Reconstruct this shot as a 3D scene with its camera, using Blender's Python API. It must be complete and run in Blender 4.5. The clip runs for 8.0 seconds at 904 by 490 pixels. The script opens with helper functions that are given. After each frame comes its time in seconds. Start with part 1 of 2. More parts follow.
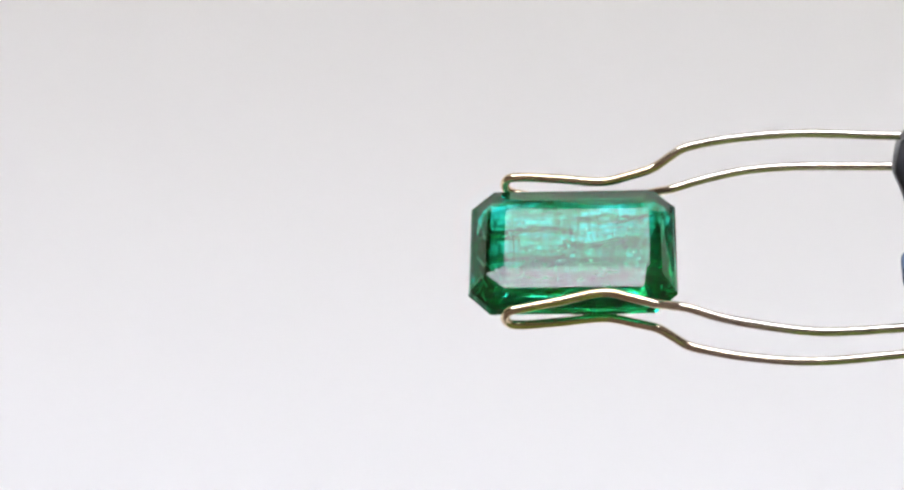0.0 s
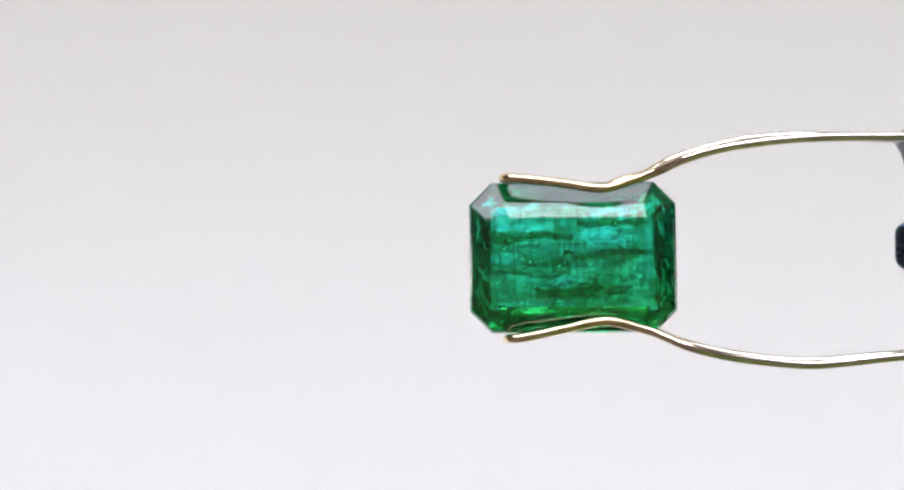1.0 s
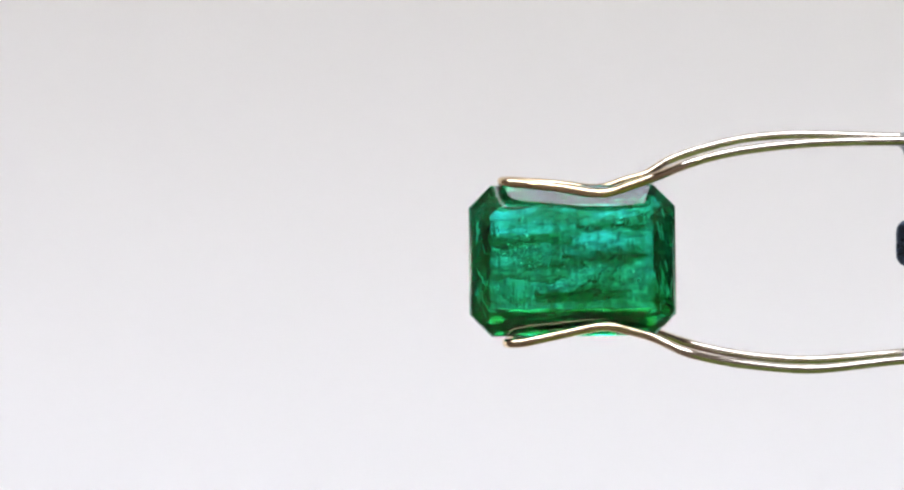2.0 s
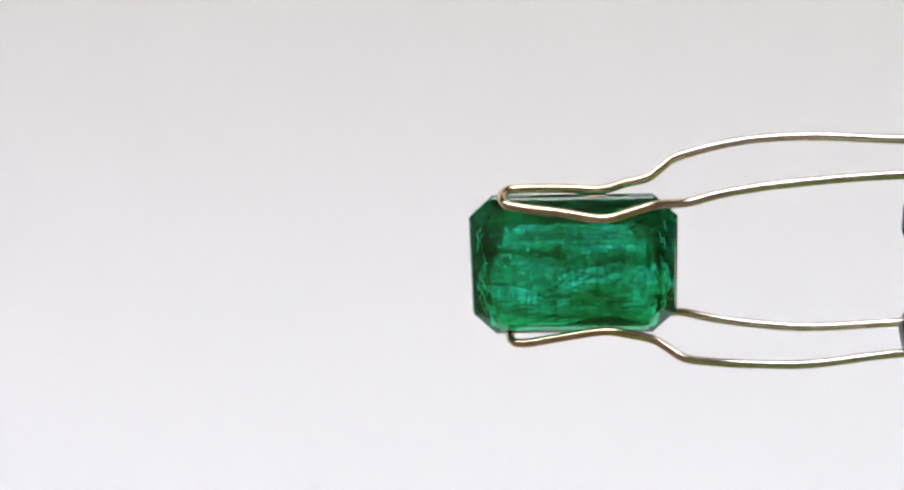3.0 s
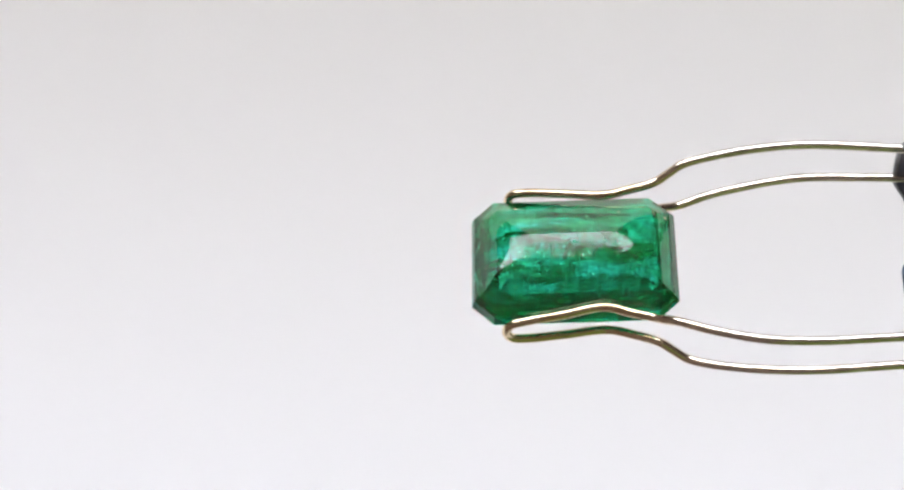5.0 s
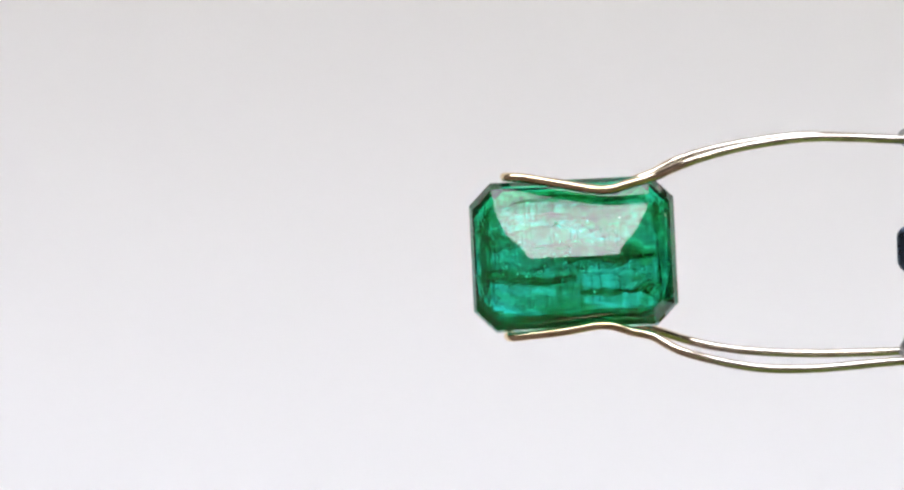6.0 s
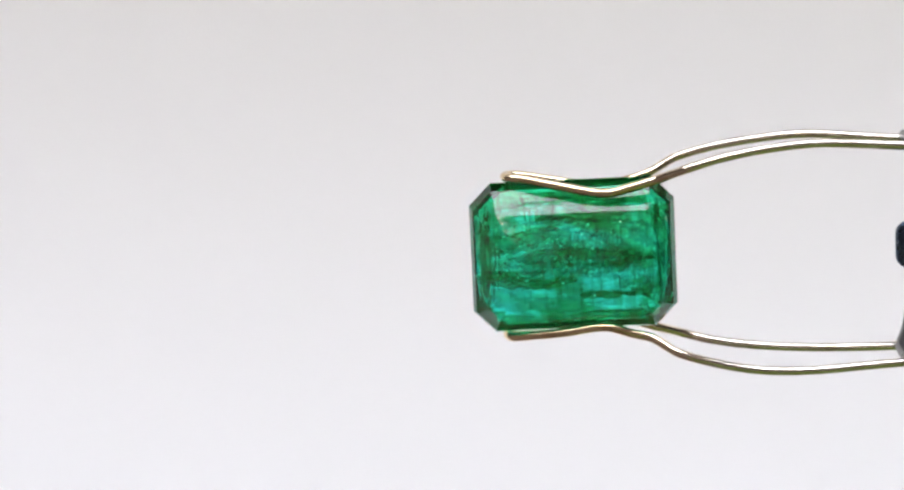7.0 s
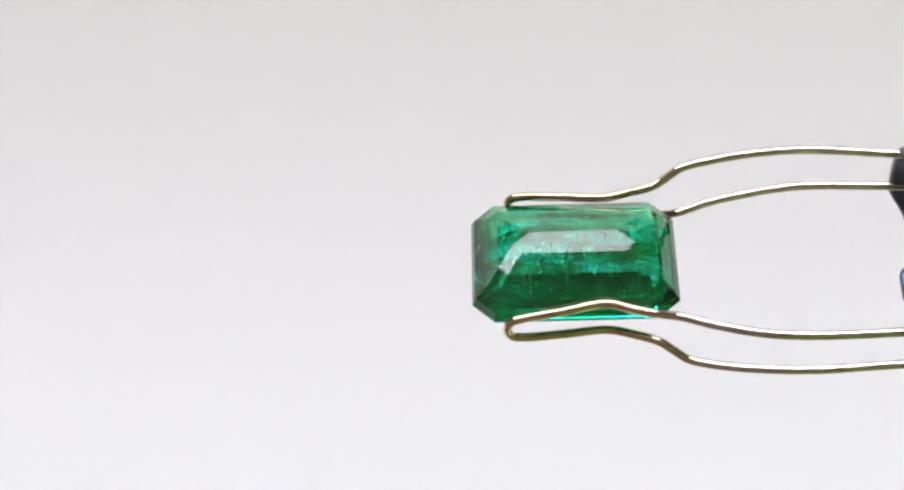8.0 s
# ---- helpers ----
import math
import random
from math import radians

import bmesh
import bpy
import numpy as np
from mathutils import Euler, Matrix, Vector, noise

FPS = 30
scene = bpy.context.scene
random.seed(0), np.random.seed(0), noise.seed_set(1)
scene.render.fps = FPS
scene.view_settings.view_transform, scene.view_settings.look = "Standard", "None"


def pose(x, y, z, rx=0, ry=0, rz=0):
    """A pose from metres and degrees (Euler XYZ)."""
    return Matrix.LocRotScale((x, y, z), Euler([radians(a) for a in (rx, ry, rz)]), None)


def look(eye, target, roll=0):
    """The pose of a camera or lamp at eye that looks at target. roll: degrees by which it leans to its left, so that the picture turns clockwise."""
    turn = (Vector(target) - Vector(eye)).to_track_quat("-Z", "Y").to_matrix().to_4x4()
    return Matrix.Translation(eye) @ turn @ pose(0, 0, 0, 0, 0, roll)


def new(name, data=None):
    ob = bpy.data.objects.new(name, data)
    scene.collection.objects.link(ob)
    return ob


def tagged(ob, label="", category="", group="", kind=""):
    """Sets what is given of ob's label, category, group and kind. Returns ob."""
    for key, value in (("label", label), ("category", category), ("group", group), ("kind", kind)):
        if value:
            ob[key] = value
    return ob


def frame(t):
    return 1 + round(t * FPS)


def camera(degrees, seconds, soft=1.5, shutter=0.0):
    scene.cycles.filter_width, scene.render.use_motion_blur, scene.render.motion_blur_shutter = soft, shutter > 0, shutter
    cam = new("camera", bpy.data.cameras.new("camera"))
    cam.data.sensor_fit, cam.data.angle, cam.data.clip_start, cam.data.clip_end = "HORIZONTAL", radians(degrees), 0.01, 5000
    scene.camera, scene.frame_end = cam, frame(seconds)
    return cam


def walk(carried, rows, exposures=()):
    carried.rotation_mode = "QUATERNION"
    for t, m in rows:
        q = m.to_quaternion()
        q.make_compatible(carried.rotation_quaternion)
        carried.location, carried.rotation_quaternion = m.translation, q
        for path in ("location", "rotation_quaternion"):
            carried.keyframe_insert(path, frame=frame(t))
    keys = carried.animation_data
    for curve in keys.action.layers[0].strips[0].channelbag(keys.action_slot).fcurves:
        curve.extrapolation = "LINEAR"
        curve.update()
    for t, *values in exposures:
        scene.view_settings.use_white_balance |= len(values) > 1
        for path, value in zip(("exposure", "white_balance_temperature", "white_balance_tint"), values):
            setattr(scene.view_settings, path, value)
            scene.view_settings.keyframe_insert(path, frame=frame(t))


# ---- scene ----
U = 0.0391e-3                     # one drawing unit of the tweezers and the stone, in metres
EYE_BACK = 3748 * U               # camera to the turning axis
AXIS_Z = 0.30                     # height of the camera and, nearly, of the axis
FOV = math.degrees(2 * math.atan(784 / 3748))

cam = camera(FOV, 8.0, soft=2.3)
eye = look((0, -EYE_BACK, AXIS_Z), (0, 1, AXIS_Z))
walk(cam, [(0.0, eye), (8.0, eye)], [(0.0, 3.80, 6850, 14.8), (8.0, 3.80, 6850, 14.8)])

# ---- light ----
SUN_FROM = Vector((-0.081, -0.785, 0.614)).normalized()
world = bpy.data.worlds.new("sky")
scene.world = world
world.use_nodes = True
wn = world.node_tree.nodes
sky = wn.new("ShaderNodeTexSky")
sky.sky_type = "NISHITA"
sky.sun_disc = False
sky.sun_elevation = math.asin(SUN_FROM.z)
sky.sun_rotation = math.atan2(SUN_FROM.x, SUN_FROM.y)
haze = wn.new("ShaderNodeHueSaturation")      # thin high cloud pales the blue
haze.inputs["Saturation"].default_value = 0.35
world.node_tree.links.new(sky.outputs[0], haze.inputs["Color"])
world.node_tree.links.new(haze.outputs[0], wn["Background"].inputs[0])
wn["Background"].inputs[1].default_value = 0.15
sky.air_density, sky.dust_density, sky.ozone_density = 1.0, 0.15, 0.6
sun = new("sun", bpy.data.lights.new("sun", "SUN"))
sun.data.energy = 0.016
sun.data.angle = radians(8)
sun.data.color = (1.0, 0.82, 0.5)
sun.matrix_world = look(SUN_FROM * 3, (0, 0, 0))


# ---- materials ----
def material(name):
    m = bpy.data.materials.new(name)
    m.use_nodes = True
    nt = m.node_tree
    return m, nt, nt.nodes["Principled BSDF"]


def node(nt, kind, **values):
    n = nt.nodes.new(kind)
    for key, value in values.items():
        n.inputs[key.replace("_", " ")].default_value = value
    return n


def noise_node(nt, scale, detail=4, rough=0.55, stretch=(1, 1, 1), distortion=0.0):
    tc = nt.nodes.new("ShaderNodeTexCoord")
    mp = node(nt, "ShaderNodeMapping", Scale=stretch)
    nz = node(nt, "ShaderNodeTexNoise", Scale=scale, Detail=detail, Roughness=rough, Distortion=distortion)
    nt.links.new(tc.outputs["Object"], mp.inputs["Vector"])
    nt.links.new(mp.outputs[0], nz.inputs["Vector"])
    return nz


def ramp(nt, source, stops):
    r = nt.nodes.new("ShaderNodeValToRGB")
    while len(r.color_ramp.elements) < len(stops):
        r.color_ramp.elements.new(0.5)
    for e, (at, col) in zip(r.color_ramp.elements, stops):
        e.position, e.color = at, (*col, 1)
    nt.links.new(source, r.inputs[0])
    return r


def bump(nt, source, bsdf, strength, distance):
    b = node(nt, "ShaderNodeBump", Strength=strength, Distance=distance)
    nt.links.new(source, b.inputs["Height"])
    nt.links.new(b.outputs[0], bsdf.inputs["Normal"])


def mixed_colour(nt, factor, a, b, blend="MIX"):
    n = nt.nodes.new("ShaderNodeMix")
    n.data_type, n.blend_type = "RGBA", blend
    for key, v in (("Factor", factor), ("A", a), ("B", b)):
        socket = [i for i in n.inputs if i.name == key and i.type == ("VALUE" if key == "Factor" else "RGBA")][0]
        if isinstance(v, (int, float, tuple)):
            socket.default_value = v
        else:
            nt.links.new(v, socket)
    return [o for o in n.outputs if o.type == "RGBA"][0]


def paper_material():
    """Thin white paper that also lets the light from behind it through."""
    m, nt, b = material("white_card")
    broad = noise_node(nt, 5, 3)
    col = ramp(nt, broad.outputs[0], [(0.3, (0.725, 0.72, 0.715)), (0.7, (0.755, 0.75, 0.745))])
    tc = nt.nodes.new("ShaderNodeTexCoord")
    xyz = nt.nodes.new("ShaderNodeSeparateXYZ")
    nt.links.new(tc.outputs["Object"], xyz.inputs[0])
    upper_tone = node(nt, "ShaderNodeMapRange", From_Min=0.22, From_Max=0.45)       # warmer towards the upper edge
    nt.links.new(xyz.outputs["Z"], upper_tone.inputs["Value"])
    card = mixed_colour(nt, upper_tone.outputs[0], col.outputs[0], (0.760, 0.726, 0.680, 1))
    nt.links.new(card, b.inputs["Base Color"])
    b.inputs["Roughness"].default_value = 0.7
    bump(nt, noise_node(nt, 900, 5).outputs[0], b, 0.1, 0.0004)
    thin = nt.nodes.new("ShaderNodeBsdfTranslucent")
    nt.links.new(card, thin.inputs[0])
    mix = node(nt, "ShaderNodeMixShader", Fac=0.13)
    nt.links.new(b.outputs[0], mix.inputs[1])
    nt.links.new(thin.outputs[0], mix.inputs[2])
    nt.links.new(mix.outputs[0], nt.nodes["Material Output"].inputs[0])
    return m


def lawn_material():
    m, nt, b = material("lawn")
    fine = noise_node(nt, 60, 6, 0.7)
    col = ramp(nt, fine.outputs[0], [(0.3, (0.055, 0.085, 0.012)), (0.55, (0.12, 0.165, 0.03)), (0.75, (0.21, 0.25, 0.06))])
    nt.links.new(col.outputs[0], b.inputs["Base Color"])
    b.inputs["Roughness"].default_value = 0.9
    bump(nt, fine.outputs[0], b, 0.8, 0.01)
    return m


def earth_material():
    m, nt, b = material("bare_earth")
    fine = noise_node(nt, 25, 7, 0.7)
    col = ramp(nt, fine.outputs[0], [(0.3, (0.075, 0.052, 0.04)), (0.7, (0.15, 0.105, 0.08))])
    nt.links.new(col.outputs[0], b.inputs["Base Color"])
    b.inputs["Roughness"].default_value = 0.95
    bump(nt, fine.outputs[0], b, 0.7, 0.01)
    return m


def wall_material():
    m, nt, b = material("dark_sky_blocker")
    fine = noise_node(nt, 12, 6, 0.65)
    col = ramp(nt, fine.outputs[0], [(0.3, (0.040, 0.029, 0.022)), (0.7, (0.062, 0.046, 0.036))])
    nt.links.new(col.outputs[0], b.inputs["Base Color"])
    b.inputs["Roughness"].default_value = 0.9
    bump(nt, noise_node(nt, 150, 5).outputs[0], b, 0.5, 0.005)
    return m


def wire_material():
    m, nt, b = material("plated_spring_wire")
    wear = noise_node(nt, 900, 5, 0.6)
    col = ramp(nt, wear.outputs[0], [(0.3, (0.70, 0.60, 0.48)), (0.6, (0.90, 0.84, 0.74))])
    gold = ramp(nt, wear.outputs[0], [(0.3, (0.66, 0.47, 0.27)), (0.6, (0.90, 0.74, 0.48))])
    tc = nt.nodes.new("ShaderNodeTexCoord")
    xyz = nt.nodes.new("ShaderNodeSeparateXYZ")
    nt.links.new(tc.outputs["Object"], xyz.inputs[0])
    worn = node(nt, "ShaderNodeMapRange", From_Min=100 * U, From_Max=260 * U)
    nt.links.new(xyz.outputs["X"], worn.inputs["Value"])
    nt.links.new(mixed_colour(nt, worn.outputs[0], gold.outputs[0], col.outputs[0]), b.inputs["Base Color"])
    b.inputs["Metallic"].default_value = 1.0
    rough = node(nt, "ShaderNodeMapRange", To_Min=0.10, To_Max=0.22)
    nt.links.new(noise_node(nt, 3000, 4).outputs[0], rough.inputs["Value"])
    nt.links.new(rough.outputs[0], b.inputs["Roughness"])
    bump(nt, noise_node(nt, 5000, 3, stretch=(0.15, 1, 1)).outputs[0], b, 0.12, 0.00003)
    return m


def steel_material(name, base, rough_low, rough_high):
    m, nt, b = material(name)
    wear = noise_node(nt, 700, 5, 0.6)
    col = ramp(nt, wear.outputs[0], [(0.3, base), (0.75, tuple(c * 1.4 for c in base))])
    nt.links.new(col.outputs[0], b.inputs["Base Color"])
    b.inputs["Metallic"].default_value = 0.9
    rough = node(nt, "ShaderNodeMapRange", To_Min=rough_low, To_Max=rough_high)
    nt.links.new(noise_node(nt, 2500, 4).outputs[0], rough.inputs["Value"])
    nt.links.new(rough.outputs[0], b.inputs["Roughness"])
    bump(nt, wear.outputs[0], b, 0.1, 0.0001)
    return m


def emerald_material():
    """Grass green on one long side of the stone, blue-green on the other, with uneven growth zones between."""
    m, nt, b = material("emerald")
    tc = nt.nodes.new("ShaderNodeTexCoord")
    xyz = nt.nodes.new("ShaderNodeSeparateXYZ")
    nt.links.new(tc.outputs["Object"], xyz.inputs[0])
    across = node(nt, "ShaderNodeMapRange", From_Min=-75 * U, From_Max=75 * U)
    nt.links.new(xyz.outputs["Z"], across.inputs["Value"])
    zone = noise_node(nt, 380, 4, 0.6, stretch=(0.8, 1, 1.5), distortion=0.6)
    uneven = node(nt, "ShaderNodeMapRange", From_Min=0.3, From_Max=0.7, To_Min=0.0, To_Max=1.0)
    nt.links.new(zone.outputs[0], uneven.inputs["Value"])
    both = mixed_colour(nt, 0.55, across.outputs[0], uneven.outputs[0])
    col = ramp(nt, both, [(0.20, (0.0008, 0.62, 0.25)), (0.42, (0.001, 0.80, 0.50)), (0.64, (0.0015, 0.99, 0.88))])
    nt.links.new(col.outputs[0], b.inputs["Base Color"])
    b.inputs["Transmission Weight"].default_value = 1.0
    b.inputs["IOR"].default_value = 1.58
    rough = node(nt, "ShaderNodeMapRange", From_Min=0.4, From_Max=0.7, To_Min=0.015, To_Max=0.07)
    nt.links.new(noise_node(nt, 1500, 5, 0.6, stretch=(0.5, 1, 1.5)).outputs[0], rough.inputs["Value"])
    nt.links.new(rough.outputs[0], b.inputs["Roughness"])
    bump(nt, noise_node(nt, 1600, 6, 0.65).outputs[0], b, 0.04, 0.00003)
    return m


def ridges(nt, nz, width):
    """Thin lines where the noise crosses its middle."""
    off = nt.nodes.new("ShaderNodeMath")
    off.operation = "SUBTRACT"
    off.inputs[1].default_value = 0.5
    size = nt.nodes.new("ShaderNodeMath")
    size.operation = "ABSOLUTE"
    thin = node(nt, "ShaderNodeMapRange", From_Min=0.0, From_Max=width, To_Min=1.0, To_Max=0.0)
    nt.links.new(nz.outputs[0], off.inputs[0])
    nt.links.new(off.outputs[0], size.inputs[0])
    nt.links.new(size.outputs[0], thin.inputs["Value"])
    return thin


def math_node(nt, operation, a, b):
    n = nt.nodes.new("ShaderNodeMath")
    n.operation = operation
    n.use_clamp = True
    for socket, v in zip(n.inputs, (a, b)):
        if isinstance(v, (int, float)):
            socket.default_value = v
        else:
            nt.links.new(v, socket)
    return n.outputs[0]


def veil_material(name, low, middle, high, milk):
    """Growth bands, fine tubes along the short side and cracks inside the stone, partly milky."""
    m, nt, b = material(name)
    nt.nodes.remove(b)
    band = noise_node(nt, 330, 6, 0.6, stretch=(0.4, 1, 1.35), distortion=0.5)
    tint = ramp(nt, band.outputs[0], [(0.365, low), (0.435, middle), (0.515, high)])
    tubes = noise_node(nt, 800, 4, 0.6, stretch=(1.7, 1, 0.17), distortion=0.3)
    tube_tint = ramp(nt, tubes.outputs[0], [(0.36, (0.36, 0.66, 0.48)), (0.46, (1, 1, 1))])
    along = ridges(nt, noise_node(nt, 1000, 3, 0.6, stretch=(0.2, 1, 1.2), distortion=1.3), 0.025)
    across = ridges(nt, noise_node(nt, 900, 3, 0.6, stretch=(1.2, 1, 0.2), distortion=1.0), 0.03)
    patch = ramp(nt, noise_node(nt, 500, 3).outputs[0], [(0.45, (0, 0, 0)), (0.6, (1, 1, 1))])
    lines = math_node(nt, "MULTIPLY", math_node(nt, "ADD", along.outputs[0], across.outputs[0]), patch.outputs[0])
    tinted = mixed_colour(nt, 1.0, tint.outputs[0], tube_tint.outputs[0], "MULTIPLY")
    lined = mixed_colour(nt, math_node(nt, "MULTIPLY", lines, 0.8), tinted, (0.04, 0.22, 0.08, 1))
    clear = node(nt, "ShaderNodeBsdfTransparent")
    nt.links.new(lined, clear.inputs[0])
    lit = node(nt, "ShaderNodeBsdfDiffuse", Color=(0.002, 0.50, 0.22, 1))
    through_lit = node(nt, "ShaderNodeBsdfTranslucent", Color=(0.002, 0.56, 0.27, 1))
    milky = node(nt, "ShaderNodeMixShader", Fac=0.5)
    nt.links.new(lit.outputs[0], milky.inputs[1])
    nt.links.new(through_lit.outputs[0], milky.inputs[2])
    fine = noise_node(nt, 1500, 7, 0.7, stretch=(0.5, 1, 1.6))
    amount = ramp(nt, fine.outputs[0], [(0.42, (0.04, 0.04, 0.04)), (0.70, (milk, milk, milk))])
    mix = nt.nodes.new("ShaderNodeMixShader")
    nt.links.new(amount.outputs[0], mix.inputs[0])
    nt.links.new(clear.outputs[0], mix.inputs[1])
    nt.links.new(milky.outputs[0], mix.inputs[2])
    nt.links.new(mix.outputs[0], nt.nodes["Material Output"].inputs[0])
    return m


def plain_inclusion(name, colour, rough):
    m, nt, b = material(name)
    fine = noise_node(nt, 4000, 3)
    col = ramp(nt, fine.outputs[0], [(0.3, tuple(c * 0.7 for c in colour)), (0.7, colour)])
    nt.links.new(col.outputs[0], b.inputs["Base Color"])
    b.inputs["Roughness"].default_value = rough
    return m


PAPER, LAWN, EARTH, WALL = paper_material(), lawn_material(), earth_material(), wall_material()
WIRE, EMERALD = wire_material(), emerald_material()
VEIL = veil_material("emerald_inclusion_veil", (0.10, 0.56, 0.32), (0.6, 0.90, 0.78), (0.98, 1.0, 1.0), 0.60)
# banded absorber for the added sheets, dims light on long paths inside the stone
ABSORBER = veil_material("emerald_zone_absorber", (0.08, 0.55, 0.33), (0.18, 0.70, 0.46), (0.42, 0.85, 0.65), 0.20)
CRACK = plain_inclusion("emerald_crack", (0.012, 0.06, 0.03), 0.6)
TUBE = plain_inclusion("emerald_growth_tube", (0.010, 0.15, 0.065), 0.5)
FLECK = plain_inclusion("emerald_fleck", (0.55, 0.80, 0.62), 0.25)
GUNMETAL = steel_material("blackened_steel", (0.042, 0.045, 0.052), 0.25, 0.45)
STEEL = steel_material("bare_steel", (0.2, 0.205, 0.21), 0.2, 0.4)
BLUED = steel_material("blued_steel", (0.065, 0.10, 0.145), 0.2, 0.35)


# ---- building helpers ----
def mesh_from(name, bm, mat, smooth=False):
    bmesh.ops.recalc_face_normals(bm, faces=bm.faces[:])
    me = bpy.data.meshes.new(name)
    for f in bm.faces:
        f.smooth = smooth
    bm.to_mesh(me)
    bm.free()
    me.materials.append(mat)
    return me


def part(name, bm, mat, parent, label="", smooth=False):
    ob = new(name, mesh_from(name, bm, mat, smooth))
    ob.parent = parent
    return tagged(ob, label)


def spline(points, steps=10):
    """A smooth curve through the points."""
    pts = [Vector(p) for p in points]
    pts = [2 * pts[0] - pts[1], *pts, 2 * pts[-1] - pts[-2]]
    out = []
    for i in range(1, len(pts) - 2):
        p0, p1, p2, p3 = pts[i - 1:i + 3]
        t0 = 0.0
        t1 = t0 + max((p1 - p0).length, 1e-6) ** 0.5
        t2 = t1 + max((p2 - p1).length, 1e-6) ** 0.5
        t3 = t2 + max((p3 - p2).length, 1e-6) ** 0.5
        for k in range(steps):
            t = t1 + (t2 - t1) * k / steps
            a1 = p0 * ((t1 - t) / (t1 - t0)) + p1 * ((t - t0) / (t1 - t0))
            a2 = p1 * ((t2 - t) / (t2 - t1)) + p2 * ((t - t1) / (t2 - t1))
            a3 = p2 * ((t3 - t) / (t3 - t2)) + p3 * ((t - t2) / (t3 - t2))
            b1 = a1 * ((t2 - t) / (t2 - t0)) + a2 * ((t - t0) / (t2 - t0))
            b2 = a2 * ((t3 - t) / (t3 - t1)) + a3 * ((t - t1) / (t3 - t1))
            out.append(b1 * ((t2 - t) / (t2 - t1)) + b2 * ((t - t1) / (t2 - t1)))
    out.append(pts[-2])
    return out


def tube(line, radius, sides=16):
    bm = bmesh.new()
    n = None
    rings = []
    for i, p in enumerate(line):
        way = (line[min(i + 1, len(line) - 1)] - line[max(i - 1, 0)]).normalized()
        n = way.orthogonal() if n is None else n - way * n.dot(way)
        n.normalize()
        side = way.cross(n)
        rings.append([bm.verts.new(p + radius * (math.cos(a) * n + math.sin(a) * side))
                      for a in (2 * math.pi * k / sides for k in range(sides))])
    for a, b in zip(rings, rings[1:]):
        for k in range(sides):
            bm.faces.new((a[k], a[(k + 1) % sides], b[(k + 1) % sides], b[k]))
    bm.faces.new(rings[0][::-1])
    bm.faces.new(rings[-1])
    return bm


# ---- the place and the added sky blockers ----
def ground():
    bm = bmesh.new()
    bmesh.ops.create_grid(bm, x_segments=8, y_segments=8, size=400)
    tagged(new("ground", mesh_from("ground", bm, EARTH)), "brown bare earth beside the grass patch", "ground", kind="structure")
    bm = bmesh.new()
    bmesh.ops.create_cube(bm, size=1, matrix=Matrix.Translation((0.63, -0.3, 0.001)) @ Matrix.Diagonal((1.22, 1.34, 0.004, 1)))
    tagged(new("lawn", mesh_from("lawn", bm, LAWN)), "short green grass beside bare earth, under the white card", "grass", kind="structure")


def paper_sweep():
    """White card that lies on the grass under the stone and bends up behind it."""
    r, y_back, foot = 0.16, 0.45, 0.0045
    prof = [(0.15, foot), (0.22, foot)]
    prof += [(y_back - r + r * math.sin(a), foot + r - r * math.cos(a)) for a in (math.pi / 2 * k / 16 for k in range(17))]
    lean = lambda z: y_back + 0.16 * (z - 0.19) - 1.75 * (z - 0.19) ** 2
    prof += [(lean(0.19 + 0.02 * k), 0.19 + 0.02 * k) for k in range(12)]
    prof += [(lean(0.41) - 0.075, 0.65), (lean(0.41) - 0.15, 0.95)]
    bm = bmesh.new()
    cols = [[bm.verts.new((x, y, z)) for y, z in prof] for x in (-0.75, -0.25, 0.25, 0.75)]
    for a, b in zip(cols, cols[1:]):
        for k in range(len(prof) - 1):
            bm.faces.new((a[k], a[k + 1], b[k + 1], b[k]))
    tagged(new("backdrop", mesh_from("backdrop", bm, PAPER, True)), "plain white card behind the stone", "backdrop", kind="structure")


def sky_blocker_behind():
    """A tall unseen wall behind the camera, added to darken low reflections, with one small opening that lets the sun
    in.
    """
    bm = bmesh.new()
    # top edges and opening set by which facets mirror sky or sun
    y, west, east, top, low = -3.24, -3.2, 1.75, 3.78, 3.62
    cx, cz = SUN_FROM.x / -SUN_FROM.y * -y, AXIS_Z + SUN_FROM.z / -SUN_FROM.y * -y
    w, h, t = 0.172, 0.19, 0.06
    for x0, x1, z0, z1 in ((west, cx - w, 0, top), (cx + w, 0.1, 0, top), (0.1, east, 0, low), (cx - w, cx + w, 0, cz - h), (cx - w, cx + w, cz + h, top)):
        bmesh.ops.create_cube(bm, size=1, matrix=Matrix.Translation(((x0 + x1) / 2, y, (z0 + z1) / 2))
                              @ Matrix.Diagonal((x1 - x0, t, z1 - z0, 1)))
    bmesh.ops.remove_doubles(bm, verts=bm.verts[:], dist=1e-5)
    tagged(new("sky_blocker_south", mesh_from("sky_blocker_south", bm, WALL)), "unseen dark wall added to block low sky, with a stepped top and a small opening", "wall", kind="structure")


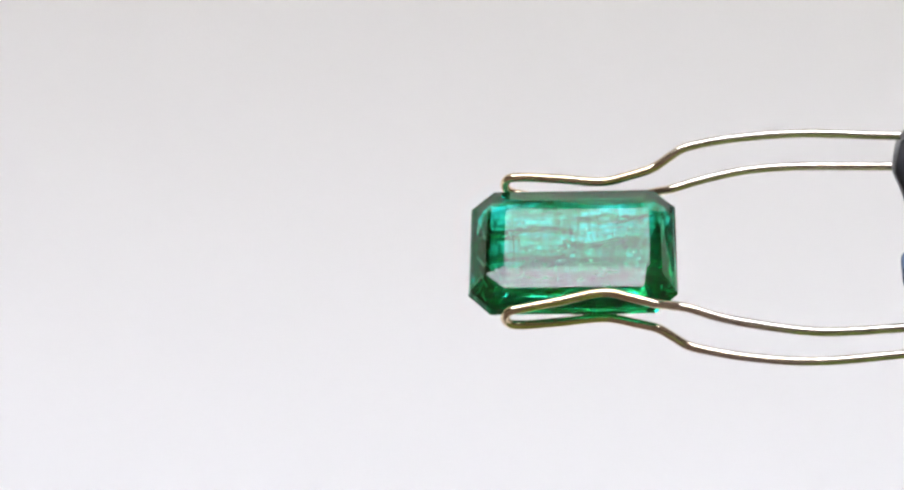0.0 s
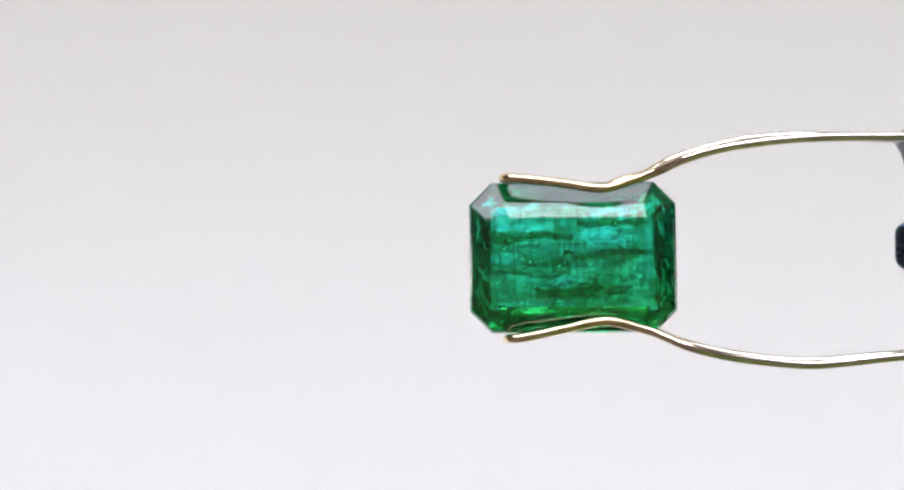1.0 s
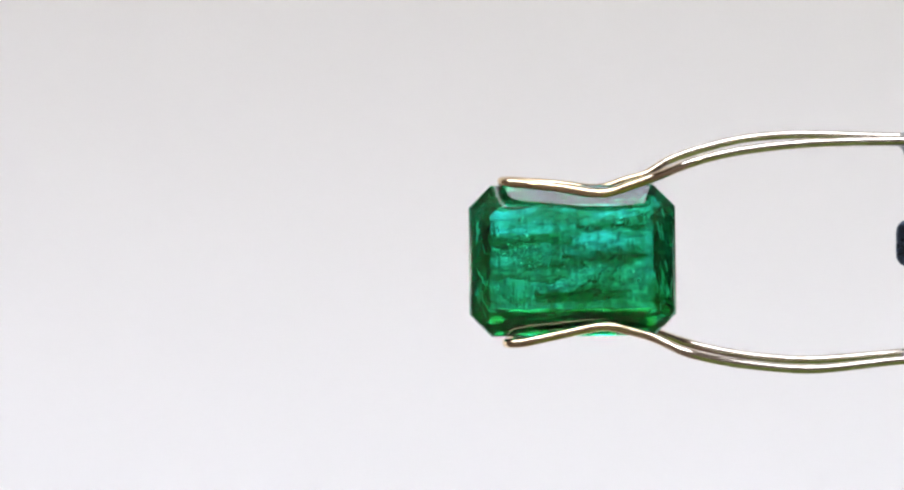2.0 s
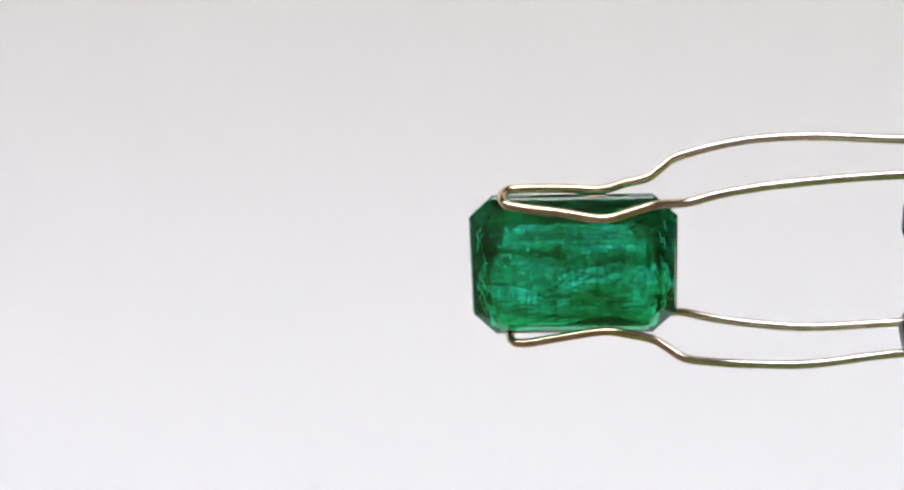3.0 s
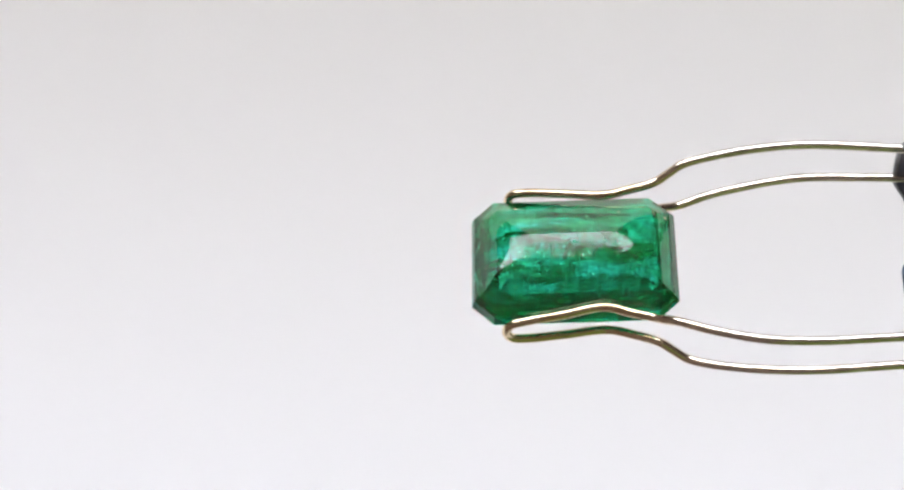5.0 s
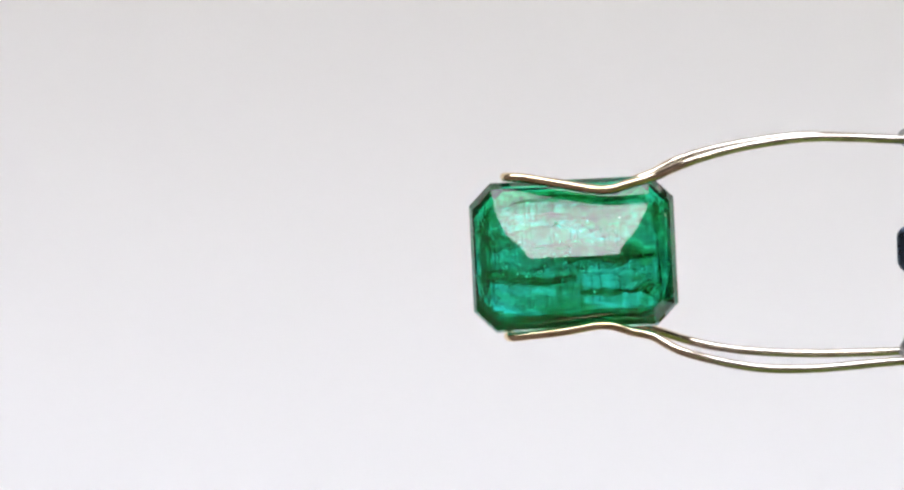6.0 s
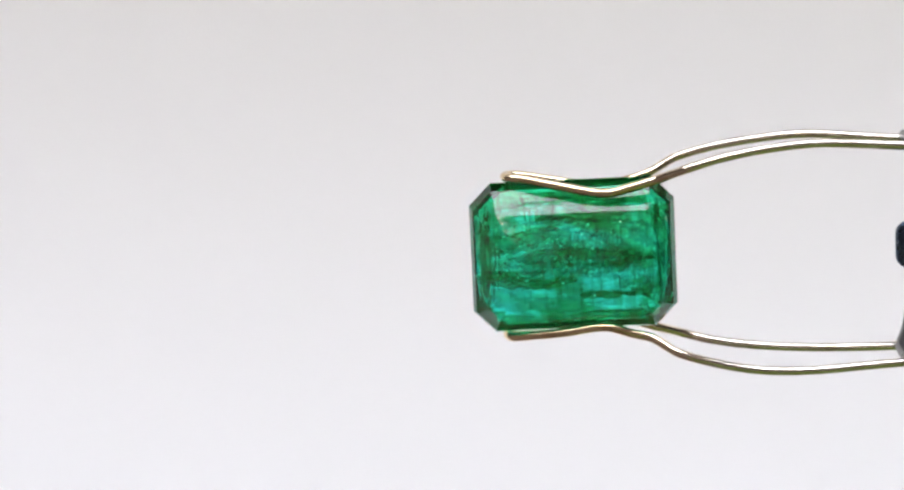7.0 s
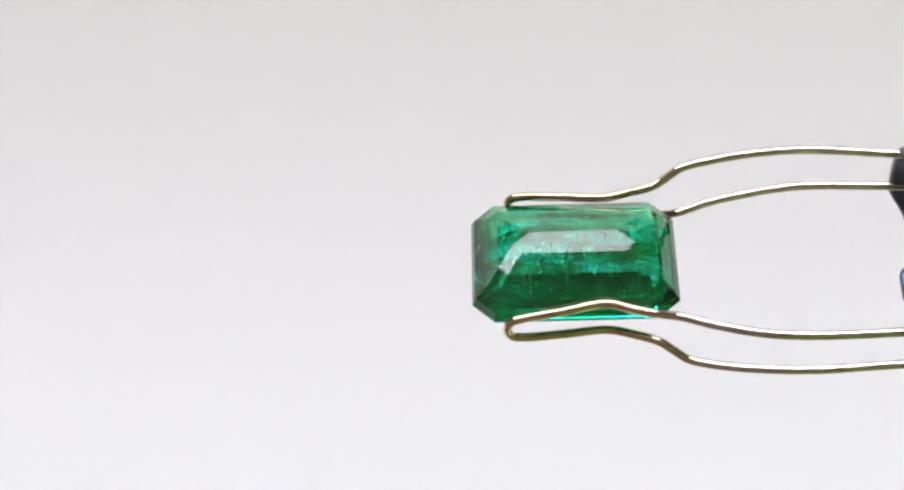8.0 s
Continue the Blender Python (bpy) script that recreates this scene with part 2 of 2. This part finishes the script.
def sky_blockers_around():
    """Unseen plain roof above and behind the stone, and the walls that carry it, added to block sky from its
    reflections.
    """
    for name, at, size, label, cat in (("ceiling", (-0.725, 0.7075, 2.25), (4.7, 1.985, 0.1), "unseen plain slab over the white card, added to block sky", "ceiling"),
                                       ("sky_blocker_west", (-3.14, -0.75, 2.05), (0.12, 4.9, 4.1), "unseen dark side wall added to block sky", "wall"),
                                       ("sky_blocker_east", (1.69, -0.75, 2.05), (0.12, 4.9, 4.1), "unseen dark side wall added to block sky", "wall")):
        bm = bmesh.new()
        bmesh.ops.create_cube(bm, size=1, matrix=Matrix.Translation(at) @ Matrix.Diagonal((*size, 1)))
        tagged(new(name, mesh_from(name, bm, WALL)), label, cat, kind="structure")


# ---- the stone ----
# each ring: depth and height at the upper side, depth and height at the lower side, left end, right end, corner cut
RINGS = [
    (-48.7, 68, -66, -62, -114, 133, 6),
    (-37, 94, -62, -97, -146, 153, 30),
    (-12.5, 128, -43, -128, -173, 175, 38),
    (-8, 130, -29, -130.5, -176.5, 180, 38),
    (10, 124.5, -7, -119.5, -171, 171, 34),
    (37.5, 98, 27, -81, -147, 149, 17),
    (51.5, 74.5, 48, -43, -130, 127, 16),
    (64, 39, 60.5, -20, -107, 105, 18),
    (70.2, -0.2, 70.3, -1.8, -76, 76, 0.5),
]


def ring_points(ya, za, yb, zb, left, right, cut):
    out = []
    for x, z in ((left, za - cut), (left + cut, za), (right - cut, za), (right, za - cut),
                 (right, zb + cut), (right - cut, zb), (left + cut, zb), (left, zb + cut)):
        out.append(Vector((x, yb + (ya - yb) * (z - zb) / (za - zb), z)) * U)
    return out


def emerald():
    gem = new("emerald")
    bm = bmesh.new()
    rings = [[bm.verts.new(p) for p in ring_points(*ring)] for ring in RINGS]
    for a, b in zip(rings, rings[1:]):
        for k in range(8):
            bm.faces.new((a[k], a[(k + 1) % 8], b[(k + 1) % 8], b[k]))
    bm.faces.new(rings[0])
    bm.faces.new(rings[-1])
    bmesh.ops.bevel(bm, geom=[e for e in bm.edges if e.calc_length() > 6 * U], offset=0.7 * U, segments=1, affect="EDGES", clamp_overlap=True)   # slightly rubbed edges
    part("cut_stone", bm, EMERALD, gem)
    # sheets of inclusions: three lie with the table, the smallest to dim the keel; absorbers added to darken long light
    # paths: seven cross it, one stands near each end
    cols = 24
    for kind, at, la, lb, *along in (("flat", -30, 142, 92), ("flat", 3, 167, 112), ("flat", 49, 94, 21), ("cross", 58, 62, 30, 70), ("cross", 34, 70, 34, -66),
                             ("cross", 4, 74, 40, 58), ("cross", -22, 66, 38, -70), ("cross", -58, 84, 30, 20), ("cross", -100, 130, 22, 0), ("cross", 98, 136, 22, 0),
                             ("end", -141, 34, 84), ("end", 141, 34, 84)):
        bm = bmesh.new()
        grid = []
        for i in range(cols + 1):
            column = []
            for j in range(cols + 1):
                u, w = la * (2 * i / cols - 1), lb * (2 * j / cols - 1)
                wave = 8 * noise.noise((i * 0.3, j * 0.3, at))
                swell = 16 * noise.noise((i * 0.10, j * 0.08, at + 7))
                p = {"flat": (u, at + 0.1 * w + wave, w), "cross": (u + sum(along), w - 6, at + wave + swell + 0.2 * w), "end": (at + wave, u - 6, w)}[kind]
                column.append(bm.verts.new(Vector(p) * U))
            grid.append(column)
        for i in range(cols):
            for j in range(cols):
                if abs(2 * i / cols - 1 + 1 / cols) + abs(2 * j / cols - 1 + 1 / cols) < 1.68:
                    bm.faces.new((grid[i][j], grid[i + 1][j], grid[i + 1][j + 1], grid[i][j + 1]))
        part("inclusion", bm, VEIL if kind == "flat" else ABSORBER, gem, "cloudy green inclusion sheet, also added to dim the stone", True)
    # hairline cracks just under the table and in the depth
    rnd = random.Random(7)
    for x0, z0, x1, z1, depth in ((-100, 12, -62, 28, 5), (64, -26, 98, 10, 5), (84, 62, 76, 6, 6), (-30, -50, 8, -42, 20), (36, 20, 44, -12, 60),
                                  (58, -6, 52, -34, 70), (-20, 22, -6, 4, 64), (-70, 20, -44, 12, 50),
                                  (-72, -50, -8, -58, 104), (-12, -56, 66, -40, 105), (20, -36, 48, -52, 108)):
        bm = bmesh.new()
        steps, last = 14, None
        for k in range(steps + 1):
            f = k / steps
            x, z = x0 + (x1 - x0) * f, z0 + (z1 - z0) * f
            jag = Vector((rnd.uniform(-4, 4), rnd.uniform(-3, 3), rnd.uniform(-4, 4)))
            c = Vector((x, -57 + 0.137 * z + depth, z)) + jag
            side = Vector((-(z1 - z0), 6, x1 - x0)).normalized() * (0.4 + 1.3 * math.sin(math.pi * f) * rnd.uniform(0.4, 1))
            pair = [bm.verts.new((c - side) * U), bm.verts.new((c + side) * U)]
            if last:
                bm.faces.new((last[0], last[1], pair[1], pair[0]))
            last = pair
        part("crack", bm, CRACK, gem, "dark hairline crack")
    # fine growth tubes along the short side, most of them in the blue-green half
    for k in range(34):
        x, z, y = rnd.uniform(-112, 122), rnd.uniform(-30, 62), rnd.uniform(-34, 40)
        length, slant = rnd.uniform(10, 40), rnd.uniform(-0.12, 0.12)
        bm, last = bmesh.new(), None
        for i in range(7):
            f = i / 6
            c = Vector((x + slant * length * f + rnd.uniform(-0.7, 0.7), y, z + length * (f - 0.5)))
            half = Vector((0.15 + 0.75 * math.sin(math.pi * f), 0.4, 0))
            pair = [bm.verts.new((c - half) * U), bm.verts.new((c + half) * U)]
            if last:
                bm.faces.new((*last, pair[1], pair[0]))
            last = pair
        part("growth_tube", bm, TUBE, gem, "fine dark green growth tube")
    # pale feathers that reach the worn girdle
    for k in range(16):
        end = -1 if k % 3 else 1
        x0, z0, y0 = end * rnd.uniform(138, 164), rnd.uniform(-85, 85), rnd.uniform(-34, 8)
        heading, length = rnd.uniform(0.9, 2.2), rnd.uniform(14, 44)
        bm, last = bmesh.new(), None
        for i in range(11):
            f = i / 10
            c = Vector((x0 - end * 2.5 * math.sin(2 * f + k) + length * (f - 0.5) * math.cos(heading), y0 + 10 * f, z0 + length * (f - 0.5) * math.sin(heading)))
            c += Vector((rnd.uniform(-2, 2), 0, rnd.uniform(-2, 2)))
            if abs(c.x) > 168 or abs(c.z) + max(0, abs(c.x) - 140) > 108:
                break
            half = Vector((0.3 + 0.7 * math.sin(math.pi * f), 0.5, 0.2))
            pair = [bm.verts.new((c - half) * U), bm.verts.new((c + half) * U)]
            if last:
                bm.faces.new((*last, pair[1], pair[0]))
            last = pair
        if len(bm.faces) > 2:
            part("feather", bm, FLECK, gem, "fine pale feather crack")
        else:
            bm.free()
    # bright crystal flecks scattered through the stone
    bm = bmesh.new()
    for k in range(110):
        c = Vector((rnd.uniform(-125, 125), rnd.uniform(-40, 45), rnd.gauss(0, 38)))
        if abs(c.z) > 80:
            continue
        turn = Euler([rnd.uniform(0, 6.28) for _ in range(3)]).to_matrix()
        size = rnd.uniform(0.8, 3.2)
        bm.faces.new([bm.verts.new((c + turn @ Vector((size * math.cos(a) * rnd.uniform(0.6, 1.8), size * math.sin(a), 0))) * U)
                      for a in (0, 1.3, 2.6, 3.9, 5.1)])
    tagged(part("flecks", bm, FLECK, gem, "pale glinting crystal flecks"), kind="stuff")
    return tagged(gem, "emerald-cut green emerald with mossy inclusions, gripped by wire tweezers", "gemstone")


# ---- the tweezers ----
def holder():
    rig = new("gem_tweezers")
    loops = {
        "upper": ([(680, -62, 198), (538, -65, 200), (403, -77.5, 198), (310, -82, 190), (240, -85, 178), (192, -85.5, 164),
                   (168, -73, 154), (143, -59, 144), (100, -57, 129), (56, -58, 117), (-20, -53, 127), (-88, -48, 135)],
                  (-118, -19, 138),
                  [(-88, 10, 136), (-20, 20, 130), (52, 28, 122), (95, 28, 135), (131, 28, 145), (152, 38, 157), (172, 49, 168),
                   (227, 50, 187), (307, 47.5, 205), (396, 45.5, 211), (533, 41, 206), (680, 38, 202)]),
        "lower": ([(680, -48, -166), (552, -50, -175), (408, -61, -187), (320, -70, -180), (250, -78, -169), (191, -86, -153),
                   (165, -74, -142), (140, -63, -131), (100, -63, -119), (57, -65, -110), (-20, -62, -124), (-84, -60, -137)],
                  (-112, -34, -140),
                  [(-84, -6, -138), (-20, 8, -125), (60, 20, -111), (105, 22, -120), (147, 24, -131), (172, 36, -141), (195, 48, -150),
                   (250, 49, -165), (320, 49, -177), (413, 47, -184), (560, 43, -174), (680, 40, -164)]),
    }
    for first, tip, second in loops.values():
        a, b, t = Vector(first[-1]), Vector(second[0]), Vector(tip)
        bend = [a.lerp(b, 0.12) + (t - a.lerp(b, 0.5)) * 0.72, t, a.lerp(b, 0.88) + (t - a.lerp(b, 0.5)) * 0.72]
        line = [p * U for p in spline(first + bend + second, 8)]
        part("wire_loop", tube(line, 8.1 * U), WIRE, rig, "springy pale gold wire loop", True)

    # scalloped collar that the wires run into
    bm = bmesh.new()
    mid = Vector((0, -11, 12))
    rings = [[], [], [], []]
    count = 72
    for k in range(count):
        a = 2 * math.pi * k / count
        off = abs(math.cos(a))                       # 0 at the two jaws
        rim = (573 if math.sin(a) > 0 else 581) + (58 if math.sin(a) > 0 else 80) * max(0, (off - 0.29) / 0.71) ** 0.85
        for ring, (x, r) in zip(rings, ((rim, 203), (1000, 208), (1000, 160), (rim, 184))):
            ring.append(bm.verts.new((Vector((x, r * math.cos(a), r * math.sin(a))) + mid) * U))
    for a, b in zip(rings, rings[1:] + rings[:1]):
        for k in range(count):
            bm.faces.new((a[k], a[(k + 1) % count], b[(k + 1) % count], b[k]))
    edge = [(p.co.copy() + q.co) / 2 for p, q in zip(rings[0], rings[3])]
    collar = part("collar", bm, GUNMETAL, rig, "blackened steel collar with a scalloped rim", True)
    part("rim", tube(edge + edge[:2], 7 * U, 10), STEEL, collar, "worn bright steel rim", True)

    # two rounded tabs inside the collar
    for x, y, z in ((682, 87, 17), (682, -87, 22)):
        bm = bmesh.new()
        bmesh.ops.create_cube(bm, size=1, matrix=Matrix.Translation(Vector((x, y, z)) * U) @ Matrix.Diagonal((214 * U, 18 * U, 84 * U, 1)))
        flat = [e for e in bm.edges if abs((e.verts[0].co - e.verts[1].co).y) > 9 * U]
        bmesh.ops.bevel(bm, geom=flat, offset=22 * U, segments=5, affect="EDGES", profile=0.5)
        sharp = [e for e in bm.edges if abs((e.verts[0].co - e.verts[1].co).y) < 1 * U]
        bmesh.ops.bevel(bm, geom=sharp, offset=5 * U, segments=3, affect="EDGES", profile=0.5)
        part("tab", bm, BLUED, rig, "rounded blued steel tab", True)

    bm = bmesh.new()
    bmesh.ops.create_cone(bm, cap_ends=True, segments=40, radius1=205 * U, radius2=205 * U, depth=2400 * U,
                          matrix=Matrix.Translation((mid + Vector((1950, 0, 0))) * U) @ Euler((0, radians(90), 0)).to_matrix().to_4x4())
    bmesh.ops.bevel(bm, geom=[e for e in bm.edges if e.calc_face_angle(0) > 1], offset=14 * U, segments=2, affect="EDGES")
    part("handle", bm, GUNMETAL, rig, "blackened steel handle", True)
    return tagged(rig, "blackened steel gem tweezers with two pale gold wire loops", "tweezers")


ground()
paper_sweep()
sky_blocker_behind()
sky_blockers_around()
GEM = emerald()
TWEEZERS = holder()

# seconds, turn about the long axis, lean, swing (degrees), shift along and up (drawing units)
TURNS = [
    (0.0, -31.6, 0.69, -4.34, -0.7, 0.2),
    (0.2, -22.8, 0.45, -3.99, -1.2, 1.1),
    (0.4, -14.5, 0.46, -3.82, -0.8, -0.3),
    (0.7, -6.7, 0.41, -2.53, -1.4, -0.7),
    (1.2, 0.3, 0.57, -1.02, -2.0, -1.1),
    (1.6, 0.6, 0.60, -1.72, -3.1, -4.4),
    (2.8, 24.3, 0.78, -2.64, -0.2, -4.9),
    (3.0, 33.1, 0.67, -3.70, 0.3, -2.1),
    (3.2, 43.8, 0.69, -4.17, 0.0, -2.0),
    (3.5, 61.0, 0.75, -4.32, -0.4, -2.3),
    (3.8, 77.7, 0.89, -3.39, -0.6, -0.5),
    (4.0, 85.8, 0.96, -3.23, -1.4, -1.6),
    (4.2, 98.9, 1.13, -3.20, -0.8, -0.0),
    (4.4, 113.6, 1.35, -3.21, -0.3, -0.6),
    (4.5, 118.3, 1.13, -2.92, 0.1, 0.3),
    (4.7, 130.2, 1.45, -2.99, 0.8, 2.2),
    (5.8, 178.4, 2.54, -2.47, 0.6, 2.6),
    (6.0, 183.2, 2.65, -1.62, 0.6, 3.3),
    (6.4, 189.0, 2.66, -0.97, 0.5, 3.4),
    (6.7, 190.2, 2.63, -1.02, 0.3, 1.7),
    (7.0, 190.3, 2.59, -0.99, 0.8, 1.2),
    (7.4, 183.3, 2.58, -2.40, 0.2, 0.3),
    (7.6, 169.0, 2.09, -1.87, 1.2, 0.6),
    (7.8, 156.2, 1.85, -1.83, 1.1, 2.0),
    (8.0, 143.2, 1.57, -1.30, 1.1, 1.7),
]


def motions():
    rows = []
    for t, turn, lean, swing, dx, dz in TURNS:
        m = (Matrix.Translation(((209 + dx) * U, 0, AXIS_Z + (dz - 20.8) * U))
             @ pose(0, 0, 0, 0, -lean, 0) @ pose(0, 0, 0, 0, 0, swing) @ pose(0, 0, 0, turn, 0, 0))
        rows.append((t, m))
    walk(TWEEZERS, rows)
    walk(GEM, rows)


motions()
